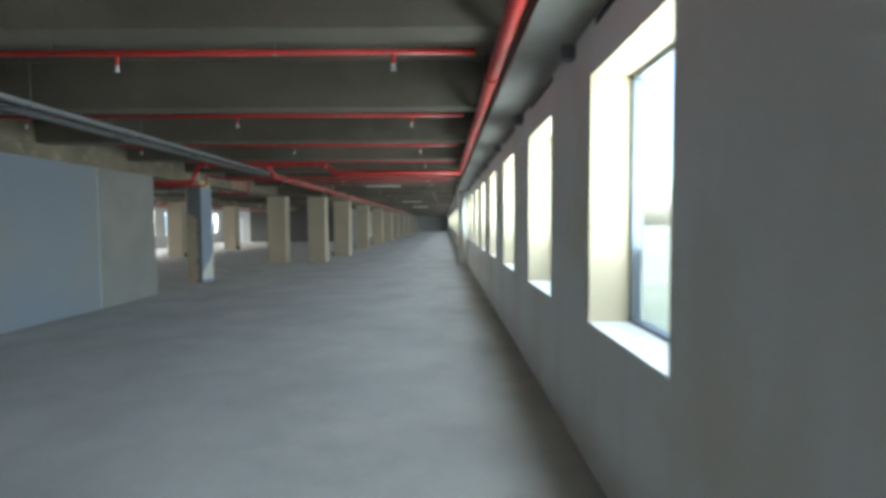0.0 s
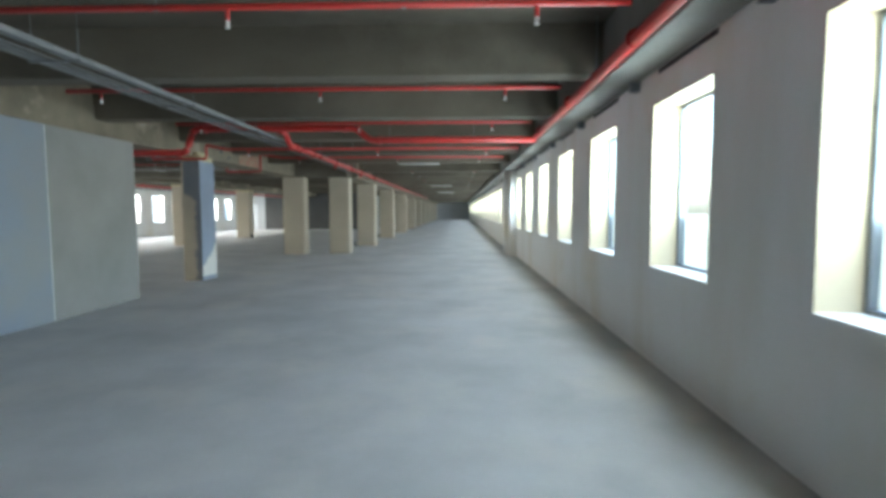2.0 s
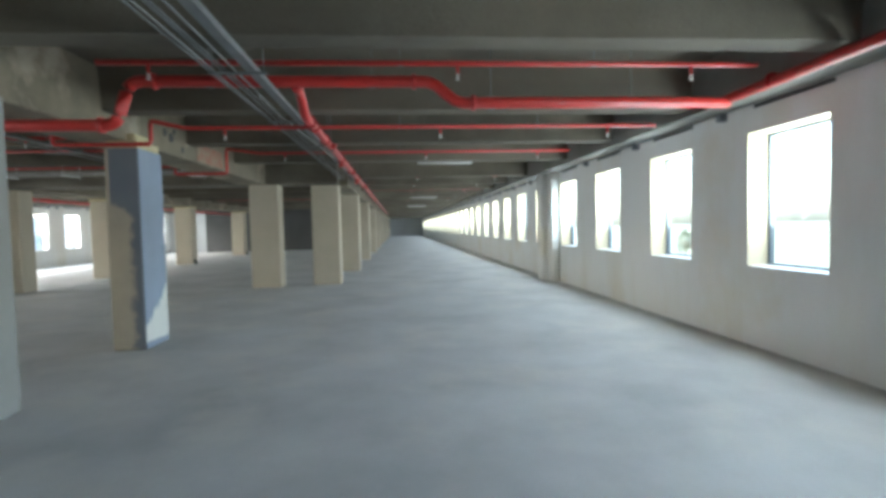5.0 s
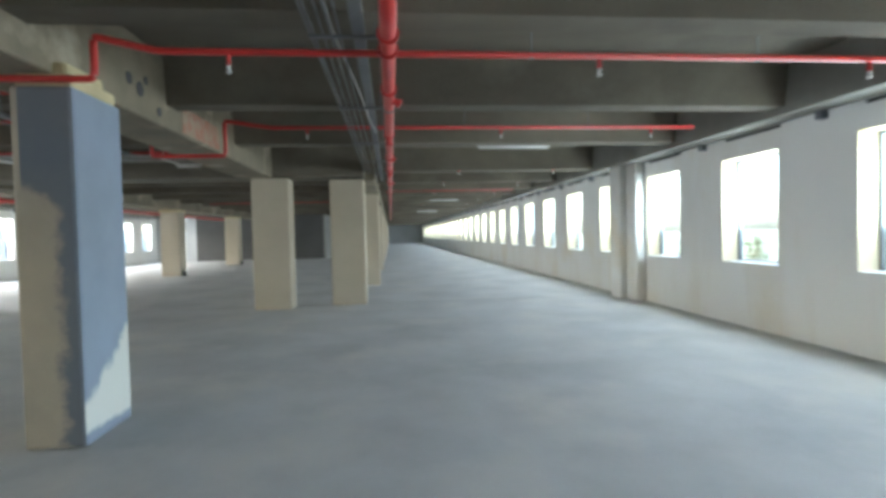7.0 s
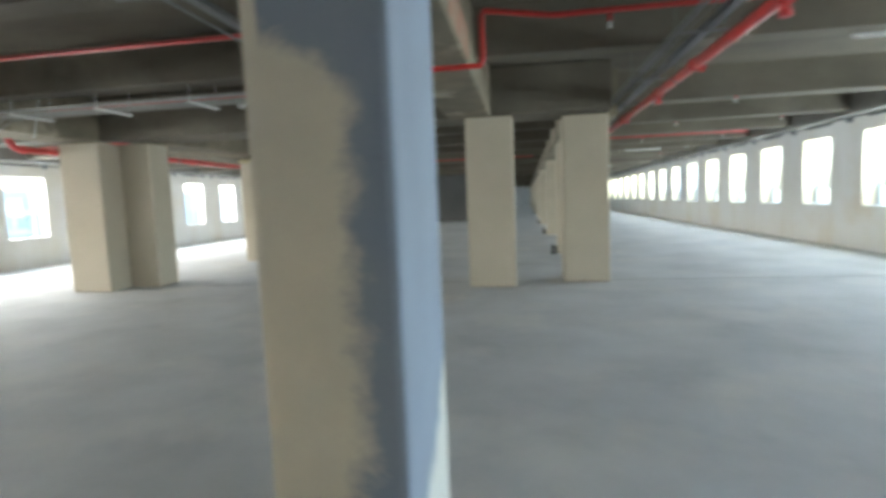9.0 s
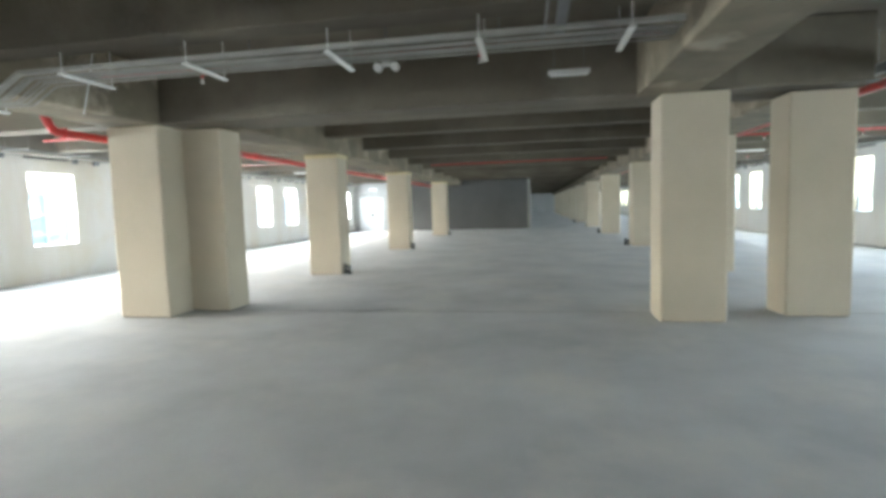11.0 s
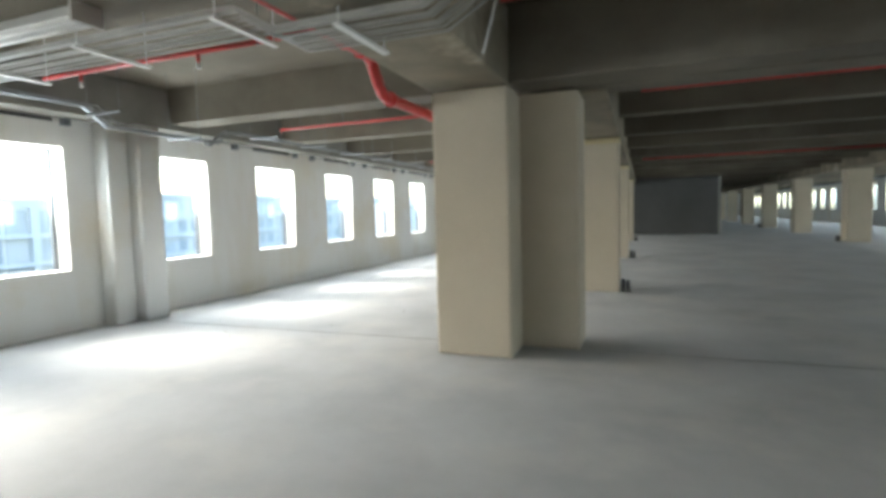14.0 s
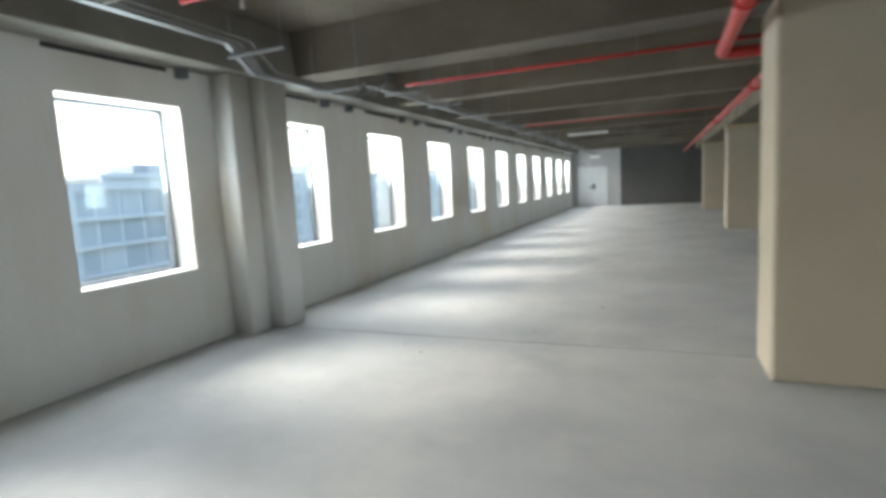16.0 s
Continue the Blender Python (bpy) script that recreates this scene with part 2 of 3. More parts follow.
# ---- structure ----
X_L, Y_BACK, Y_FAR, Y_CORE, X_CORE = -21.4, -7.0, 100.0, 48.0, -10.0
SILL_R, HEAD_R, SILL_L, HEAD_L = 0.975, 2.64, 0.84, 2.585
TOP, SOFFIT, RIB = 2.97, 3.6, 3.07
WIDE = 1.26
RIGHT = [3.40 + 2.51 * k for k in range(-3, 38)]       # far jamb of each window
LEFT = [21.47 + 2.56 * k for k in range(-9, 11)]
THICK = 0.36

thing("floor", one_box(X_L - 1, 1, Y_BACK - 1, Y_FAR + 1, -0.3, 0.0), M_FLOOR, "dusty pale grey concrete screed floor", "floor", kind="structure")
joint = bmesh.new()
box(joint, -15.1, X_L + 0.6, 22.291, 22.299, 0.0, 0.004)
box(joint, -14.4, -6.9, 22.291, 22.299, 0.0, 0.004)
box(joint, -6.0, -0.6, 22.291, 22.299, 0.0, 0.004)
thing("trim", joint, M_PARTB, "dark narrow expansion joint across the floor", "joint", kind="structure")


def wall_with_windows(name, x0, x1, fars, sill, head, y0, y1, label):
    bm = bmesh.new()
    box(bm, x0, x1, y0, y1, 0, sill)
    box(bm, x0, x1, y0, y1, head, TOP + 0.6)
    edge = y0
    for far in fars:
        box(bm, x0, x1, edge, far - WIDE, sill, head)
        edge = far
    box(bm, x0, x1, edge, y1, sill, head)
    bmesh.ops.remove_doubles(bm, verts=bm.verts, dist=0.0005)
    return thing(name, bm, M_WALL, label, "wall", kind="structure")


wall_with_windows("wall_east", 0.0, THICK, RIGHT, SILL_R, HEAD_R, Y_BACK, Y_FAR, "long white-painted outer wall with a row of windows")
wall_with_windows("wall_west", X_L - THICK, X_L, LEFT, SILL_L, HEAD_L, Y_BACK, Y_CORE, "white-painted outer wall with tall windows and light grime")
# unseen wall added to close the floor behind the start, keeping outside light out
thing("wall_south", one_box(X_L - THICK, THICK, Y_BACK - 0.3, Y_BACK, 0, 3.6), M_GREY, "added unseen plain grey wall closing the floor", "wall", kind="structure")
thing("wall_north", one_box(X_CORE, THICK, Y_FAR, Y_FAR + 0.3, 0, 3.6), M_GREY, "distant plain grey end wall", "wall", kind="structure")
thing("wall_core", one_box(-18.73, X_CORE - 0.15, Y_CORE - 0.25, Y_CORE, 0, 3.6), M_DARK, "dark grey unpainted block wall of the service core", "wall", kind="structure")
thing("wall_core_side", one_box(X_CORE - 0.15, X_CORE, Y_CORE - 0.25, Y_FAR, 0, 3.6), M_PARTB, "bare grey side wall of the service core", "wall", kind="structure")
door_wall = bmesh.new()
box(door_wall, X_L, -21.16, Y_CORE, Y_CORE + 0.2, 0, 3.6)
box(door_wall, -19.40, -18.73, Y_CORE, Y_CORE + 0.2, 0, 3.6)
box(door_wall, -21.16, -19.40, Y_CORE, Y_CORE + 0.2, 2.26, 3.6)
thing("wall_door", door_wall, M_GREY, "pale grey wall around the double door", "wall", kind="structure")
thing("wall_door_back", one_box(X_L, -18.7, Y_CORE + 0.3, Y_CORE + 0.4, 0, 3.6), M_DARK, "dark plain wall behind the door", "wall", kind="structure")

# slab with down-stand ribs, one mesh
ceil = bmesh.new()
box(ceil, X_L - THICK, THICK, Y_BACK - 0.3, Y_FAR + 0.3, SOFFIT, SOFFIT + 0.3)


def rib(y, width=0.30, low=RIB, x0=X_L, x1=0.0):
    vs = box(ceil, x0, x1, y - width / 2, y + width / 2, low, SOFFIT + 0.02)
    for v in vs:
        if v.co.z > low + 0.1:
            v.co.y += 0.07 if v.co.y > y else -0.07


RIBS = [19.28 - 2.57 * k for k in range(11)] + [25.9 + 2.57 * k for k in range(29)]
for y in RIBS:
    rib(y)
rib(23.15, 0.45)
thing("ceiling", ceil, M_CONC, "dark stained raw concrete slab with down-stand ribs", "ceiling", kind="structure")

# beams along the column rows and across the movement joint
beams = [(-8.6, -7.91, Y_BACK, 21.9), (-15.97, -15.15, Y_BACK, 21.9), (-6.66, -5.78, 22.5, Y_FAR), (-15.05, -14.25, 22.5, Y_CORE - 0.25)]
for k, (x0, x1, y0, y1) in enumerate(beams):
    thing("beam_%d" % (k + 1), one_box(x0, x1, y0, y1, 2.8, SOFFIT - 0.01, bevel=0.02), M_BEAM, "rough stained concrete beam along the column row", "beam", kind="structure")
thing("beam_5", one_box(-15.15, -6.0, 21.78, 22.26, 2.82, SOFFIT - 0.012, bevel=0.02), M_CONC, "dark concrete cross beam at the movement joint", "beam", kind="structure")
thing("beam_6", one_box(-15.05, -6.0, 22.32, 22.8, 2.83, SOFFIT - 0.014, bevel=0.02), M_CONC, "dark concrete cross beam at the movement joint", "beam", kind="structure")
thing("ledge_east", one_box(-0.42, -0.003, Y_BACK, Y_FAR, TOP, SOFFIT - 0.013, bevel=0.015), M_LEDGE, "pale concrete edge beam along the window wall", "beam", kind="structure")
thing("ledge_west", one_box(X_L + 0.003, X_L + 0.42, Y_BACK, Y_CORE - 0.01, TOP, SOFFIT - 0.013, bevel=0.015), M_LEDGE, "pale concrete edge beam along the window wall", "beam", kind="structure")

# black strips paint the shade between wall head and edge beam, over each window
for side, x0, x1, fars in (("ledge_west", X_L, X_L + 0.006, LEFT), ("ledge_east", -0.006, 0.0, RIGHT[:32])):
    shade_strips = bmesh.new()
    for far in fars:
        box(shade_strips, x0, x1, far - WIDE - 0.05, far - 0.12, TOP - 0.05, TOP - 0.004)
    part("gap", shade_strips, M_BLACK, bpy.data.objects[side], "black strip painting the shade under the edge beam")

# partition beside the first column
pw = holder("partition_wall", "grey-blue rendered partition wall with a vertical joint", "wall", (-7.9, 12.19, 0), kind="structure")
part("panel", one_box(-0.12, 0.12, -2.0, 0.0, 0.0, 2.795, bevel=0.012), M_PARTB, pw, "bare grey render panel")
part("panel", one_box(-0.12, 0.125, -19.18, -2.012, 0.0, 2.795, bevel=0.012), M_PART, pw)
part("joint_strip", one_box(-0.10, 0.116, -2.014, -1.998, 0.0, 2.79), M_WALL, pw, "white filler in the joint")


# ---- windows ----
def window(sign, sill, head, reveal):
    """A window whose far inner jamb is at the origin's y; sign +1 opens to +x."""
    x = lambda d: sign * d
    lo, hi = sorted((x(0.27), x(0.33)))
    h = head - sill
    w = holder("window", "tall fixed window in a deep cream reveal with a white sill", "window", kind="structure")
    frame_bm = bmesh.new()
    box(frame_bm, lo, hi, -WIDE, -WIDE + 0.045, sill, head)
    box(frame_bm, lo, hi, -0.045, 0.0, sill, head)
    box(frame_bm, lo, hi, -WIDE + 0.045, -0.045, sill, sill + 0.045)
    box(frame_bm, lo, hi, -WIDE + 0.045, -0.045, head - 0.045, head)
    part("window_frame", frame_bm, M_FRAME, w, "thin grey metal frame")
    mid = x(0.30)
    pane = part("pane", one_box(mid - 0.004, mid + 0.004, -WIDE + 0.045, -0.045, sill + 0.045, head - 0.045), M_GLASS, w, "clear glass")
    pane.visible_shadow = False
    a, b = sorted((x(-0.012), x(0.27)))
    part("window_sill", one_box(a, b, -WIDE - 0.0, 0.0, sill, sill + 0.022, bevel=0.004), M_SILL, w, "white painted sill")
    a, b = sorted((x(0.0), x(0.27)))
    part("reveal", one_box(a, b, -0.008, 0.0, sill + 0.022, head), reveal, w)
    part("reveal", one_box(a, b, -WIDE, -WIDE + 0.008, sill + 0.022, head), reveal, w)
    part("reveal", one_box(a, b, -WIDE + 0.008, -0.008, head - 0.008, head), reveal, w)
    return w


for sign, x, fars, sill, head, grp in ((1, 0.0, RIGHT, SILL_R, HEAD_R, "windows of the east wall"), (-1, X_L, LEFT, SILL_L, HEAD_L, "windows of the west wall")):
    first = tagged(window(sign, sill, head, M_REVEAL if sign > 0 else M_REVEALW), group=grp)
    first.location = (x, fars[0], 0)
    for far in fars[1:]:
        copy_thing(first, pose(x, far, 0))


# ---- columns ----
def column(x0, x1, y0, y1, label, material=M_COL, group="", top=2.797):
    cx, cy = (x0 + x1) / 2, (y0 + y1) / 2
    ob = thing("column", one_box(x0 - cx, x1 - cx, y0 - cy, y1 - cy, 0, top, bevel=0.03), material, label, "column", group)
    ob.location = (cx, cy, 0)
    return ob


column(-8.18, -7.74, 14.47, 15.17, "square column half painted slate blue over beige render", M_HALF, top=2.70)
column(-8.34, -7.56, 21.69, 22.25, "beige rendered column at the movement joint")
column(-6.76, -6.0, 22.07, 22.62, "beige rendered column at the movement joint")
column(-15.97, -15.14, 21.71, 22.31, "beige rendered column standing against its twin")
column(-15.17, -14.51, 22.24, 22.80, "beige rendered column standing against its twin")
east = column(-6.58, -5.78, 26.5, 27.2, "beige rendered square column in a long row", group="columns of the east row")
for y in (33.9, 41.4, 48.9, 56.4, 63.9, 71.4, 78.9, 86.4, 93.9):
    copy_thing(east, pose(-6.18, y - 0.35, 0))
west = column(-15.06, -14.28, 26.45, 27.1, "beige rendered square column with a pipe stub beside", group="columns of the west row")
for y in (33.65, 42.2):
    copy_thing(west, pose(-14.67, y, 0))
for ob in [o for o in scene.objects if o.name.startswith("column") and abs(o.location.x + 14.67) < 0.02 and o.location.y > 25]:
    part("mortar_cap", one_box(-0.405, 0.405, -0.34, 0.34, 2.70, 2.796, bevel=0.02), M_FOAM, ob, "yellowish mortar packing at the column head")
tagged(column(-15.97, -15.14, 14.3, 15.0, "beige rendered square column"), group="columns of the west row")


def rounded_pilaster(x0, x1, y0, y1, label):
    bm = bmesh.new()
    vs = box(bm, x0, x1, y0, y1, 0, TOP)
    es = {ed for v in vs for ed in v.link_edges if abs(ed.verts[0].co.z - ed.verts[1].co.z) > 1}
    bmesh.ops.bevel(bm, geom=list(es), offset=min(abs(x1 - x0), abs(y1 - y0)) * 0.13, segments=4, affect="EDGES", profile=0.5)
    for f in bm.faces:
        f.smooth = abs(f.normal.z) < 0.5
    return thing("pilaster", bm, M_WALL, label, "pilaster", "wall pilasters")


rounded_pilaster(X_L + 0.002, X_L + 0.30, 21.88, 22.22, "white rounded pilaster against the window wall")
rounded_pilaster(X_L + 0.002, X_L + 0.48, 22.23, 22.64, "white rounded pilaster against the window wall")
rounded_pilaster(-0.22, -0.002, 21.05, 21.5, "white rounded pilaster against the window wall")
rounded_pilaster(-0.36, -0.002, 21.53, 22.05, "white rounded pilaster against the window wall")


# ---- double door and signs ----
door = holder("door_1", "closed white double door with dark push plates", "door", (-20.28, Y_CORE + 0.06, 0), kind="structure")
fr = bmesh.new()
box(fr, -0.88, -0.82, -0.1, 0.1, 0, 2.26)
box(fr, 0.82, 0.88, -0.1, 0.1, 0, 2.26)
box(fr, -0.82, 0.82, -0.1, 0.1, 2.2, 2.26)
part("door_frame", fr, M_GREY, door)
for s in (-1, 1):
    leaf = part("door_leaf", one_box(min(s * 0.004, s * 0.816), max(s * 0.004, s * 0.816), -0.025, 0.025, 0.01, 2.195, bevel=0.004), M_DOOR, door)
part("push_plate", one_box(0.03, 0.17, -0.05, -0.026, 0.95, 1.22, bevel=0.006), M_BLACK, door, "dark push plate")
part("push_plate", one_box(-0.13, -0.03, -0.05, -0.026, 1.0, 1.16, bevel=0.006), M_FRAME, door, "grey push plate")
sign = holder("exit_sign", "small white sign with dark marks over the door", "sign", (-20.8, Y_CORE - 0.003, 2.40))
part("board", one_box(-0.36, 0.36, -0.03, 0.0, -0.09, 0.09), M_DOOR, sign)
for k in range(4):
    part("mark", one_box(-0.30 + 0.16 * k, -0.19 + 0.16 * k, -0.034, -0.03, -0.05, 0.05), M_BLACK, sign)
lampbox = holder("emergency_lamp", "white emergency lamp box on the wall", "lamp", (-20.1, Y_CORE - 0.003, 2.74))
part("body", one_box(-0.28, 0.28, -0.09, 0.0, -0.09, 0.09, bevel=0.01), M_DOOR, lampbox)
part("cover", one_box(-0.25, 0.25, -0.105, -0.09, -0.06, 0.06, bevel=0.005), M_TUBE, lampbox)


# ---- fire pipes ----
def clamp(bm, x, y, z, r, along="y"):
    w = 0.02
    if along == "y":
        tube(bm, [(x, y - w, z), (x, y + w, z)], r * 1.35, 14)
    else:
        tube(bm, [(x - w, y, z), (x + w, y, z)], r * 1.35, 14)


def pipe_run(name, paths, r, label, clamps=(), hangers=()):
    ob = holder(name, label, "pipe")
    for path in paths:
        bm = bmesh.new()
        tube(bm, path, r, 14)
        part("pipe", bm, M_RED, ob)
    for x, y, z, along in clamps:
        bm = bmesh.new()
        clamp(bm, x, y, z, r, along)
        part("coupling", bm, M_RED, ob, "red pipe coupling")
    for x, y, z in hangers:
        bm = bmesh.new()
        tube(bm, [(x, y, z + r), (x, y, SOFFIT)], 0.006, 6)
        tube(bm, [(x, y - 0.015, z), (x, y + 0.015, z)], r * 1.2, 12)
        part("hanger", bm, M_STEEL, ob, "steel rod hanger")
    return ob


# cross main with its drop, and the run along the east bay
Y_MAIN = 13.0
main = []
main += [(-12.0, Y_MAIN, 2.70)]
main += bend((-12, Y_MAIN, 2.70), (-7.25, Y_MAIN, 2.70), (-7.1, Y_MAIN, 3.15), 0.12)
main += bend((-7.25, Y_MAIN, 2.70), (-7.1, Y_MAIN, 3.15), (-5, Y_MAIN, 3.15), 0.12)
main += bend((-7, Y_MAIN, 3.15), (-3.95, Y_MAIN, 3.15), (-3.7, Y_MAIN, 2.92), 0.10)
main += bend((-3.95, Y_MAIN, 3.15), (-3.68, Y_MAIN, 2.92), (-2, Y_MAIN, 2.92), 0.10)
main += [(-0.54, Y_MAIN, 2.92)]
pipe_run("cross_main_pipe", [main], 0.062, "thick red sprinkler main crossing the bay with a step",
         [(-7.4, Y_MAIN, 2.70, "x"), (-6.85, Y_MAIN, 3.15, "x"), (-4.15, Y_MAIN, 3.15, "x"), (-3.5, Y_MAIN, 2.92, "x")],
         [(-6.3, Y_MAIN, 3.15), (-4.6, Y_MAIN, 3.15), (-3.3, Y_MAIN, 2.92), (-1.7, Y_MAIN, 2.92)])
pipe_run("bay_main_pipe", [[(-5.42, Y_MAIN, 3.12)] + bend((-5.42, Y_MAIN, 3.12), (-5.42, 13.3, 3.12), (-5.42, 13.6, 2.91), 0.1)
                           + bend((-5.42, 13.3, 3.12), (-5.42, 13.6, 2.91), (-5.42, 20, 2.91), 0.1) + [(-5.42, 60.0, 2.95)]], 0.057, "thick red sprinkler pipe running down the bay",
         [(-5.42, y, 2.91 + 0.04 * (y - 13.6) / 46.4, "y") for y in (13.95, 14.25, 15.3, 17.5, 19.6, 21.3, 24.0, 27.8, 31.6)],
         [(-5.42, y, 2.91 + 0.04 * (y - 13.6) / 46.4) for y in (16.0, 20.3, 25.0, 30.0)])
bay_main = [o for o in scene.objects if o.name == "bay_main_pipe"][0]
for y, side, reach in ((15.65, 1, 0.11), (17.5, -1, 0.0), (19.6, 1, 0.09), (21.3, -1, 0.0), (24.0, 1, 0.1)):
    bm = bmesh.new()
    tube(bm, [(-5.42, y, 2.91), (-5.42 + side * reach, y, 2.86 if reach else 2.76)], 0.036, 12)
    tube(bm, [(-5.42 + side * reach * 0.8, y, 2.87 if reach else 2.80), (-5.42 + side * reach * 1.05, y, 2.855 if reach else 2.755)], 0.046, 12)
    part("outlet", bm, M_RED, bay_main, "short red capped outlet")
pipe_run("wall_side_pipe", [[(-0.54, Y_BACK + 0.1, 2.98), (-0.54, Y_MAIN + 0.06, 2.96)]], 0.055, "thick red sprinkler pipe beside the window wall",
         [(-0.54, y, 2.98, "y") for y in (2.0, 4.6, 7.4, 9.9, 12.3)],
         [(-0.54, y, 2.98) for y in (0.8, 5.6, 8.6)])
top, low = (-16.28, 20.95, 3.03), (-16.22, 21.08, 2.67)
west_run = [(-16.3, 8.0, 3.03)] + bend((-16.3, 8, 3.03), top, low, 0.10) + bend(top, low, (-16.2, 24, 2.67), 0.10)
west_run += bend((-16.2, 20, 2.67), (-16.2, 22.9, 2.67), (-15.6, 22.98, 2.67), 0.1) + bend((-16.2, 22.9, 2.67), (-15.6, 22.98, 2.67), (-15.6, 30, 2.67), 0.1) + [(-15.6, 47.0, 2.70)]
pipe_run("west_main_pipe", [west_run], 0.055, "thick red sprinkler pipe stepping down beside the twin columns",
         [(-16.28, 20.5, 3.03, "y"), (-16.28, 20.8, 3.03, "y"), (-16.22, 21.25, 2.67, "y"), (-15.6, 25.2, 2.67, "y"), (-15.6, 30.0, 2.67, "y")],
         [(-16.3, 15.0, 3.03), (-16.3, 18.3, 3.03), (-15.6, 24.6, 2.66), (-15.6, 33.0, 2.68)])


def sprinkler(x, y, z, r):
    ob = holder("sprinkler_head", "white sprinkler head on a short red drop", "sprinkler", (x, y, z), "sprinkler heads")
    bm = bmesh.new()
    tube(bm, [(0, 0, 0.0), (0, 0, -0.10)], 0.017, 10)
    part("drop", bm, M_RED, ob)
    bm = bmesh.new()
    tube(bm, [(0, 0, -0.10), (0, 0, -0.145)], 0.015, 10)
    tube(bm, [(0, 0, -0.15), (0, 0, -0.155)], 0.022, 12)
    part("head", bm, M_WHITE, ob)
    return ob


first_head = None
east_lines = [(-0.8, 3.12), (1.8, 3.12), (4.4, 3.12), (7.0, 3.12), (9.68, 3.12), (12.3, 3.13), (14.4, 2.93), (18.1, 3.12), (22.95, 3.12), (26.6, 3.2), (30.3, 3.2), (34.0, 3.2), (37.7, 3.2), (41.4, 3.2)]
for y, z in east_lines:
    x0 = -7.05 if y < 22 else -5.6
    path = [(x0, y, z), (-0.7, y, z)]
    if y in (14.4, 18.1):
        drop_x = -7.54 if y < 15 else -7.75
        high, west, foot, head = (-8.75, y, 3.2), (-8.75, y, 2.725), (drop_x, y, 2.725), (drop_x, y, z + 0.1)
        path = [(-14.9, y, 3.2)] + bend((-14.9, y, 3.2), high, west, 0.05) + bend(high, west, foot, 0.05)
        path += bend(west, foot, head, 0.05) + bend(foot, head, (-7.1, y, z), 0.05) + bend(head, (-7.1, y, z), (-5, y, z), 0.05) + [(-0.7, y, z)]
    pipe_run("branch_pipe", [path], 0.026, "thin red sprinkler branch pipe under the slab", hangers=[(x, y, z) for x in (-4.3, -2.4)])
    for x in (-6.6, -3.75, -1.4):
        if x > x0:
            if first_head is None:
                first_head = sprinkler(x, y, z, 0.026)
            else:
                copy_thing(first_head, pose(x, y, z))
# branches of the middle and west bays
for y, z in ((24.6, 3.2), (28.4, 3.2), (32.2, 3.2), (36.0, 3.2), (40.0, 3.2), (44.0, 3.2)):
    pipe_run("branch_pipe", [[(-13.9, y, z), (-7.0, y, z)]], 0.026, "thin red sprinkler branch pipe under the slab", hangers=[(-12.0, y, z), (-9.0, y, z)])
    pipe_run("branch_pipe", [[(-20.4, y + 0.3, z), (-15.2, y + 0.3, z)]], 0.026, "thin red sprinkler branch pipe under the slab", hangers=[(-19.0, y + 0.3, z), (-17.0, y + 0.3, z)])
for y in (16.4, 20.53):
    pipe_run("branch_pipe", [[(-20.2, y, 3.16), (-16.3, y, 3.16)]], 0.026, "thin red sprinkler branch pipe under the slab", hangers=[(-19.0, y, 3.16), (-17.2, y, 3.16)])
    pipe_run("branch_pipe", [[(-14.9, y, 3.16), (-8.6, y, 3.16)]], 0.026, "thin red sprinkler branch pipe under the slab", hangers=[(-13.0, y, 3.16), (-10.2, y, 3.16)])
    for x in (-19.6, -17.93, -13.6, -10.4):
        copy_thing(first_head, pose(x, y, 3.16))


# ---- conduit runs on strut bars ----
def strut(bm, x0, x1, y0, y1, z):
    box(bm, x0, x1, y0, y1, z, z + 0.022, bevel=0.003)


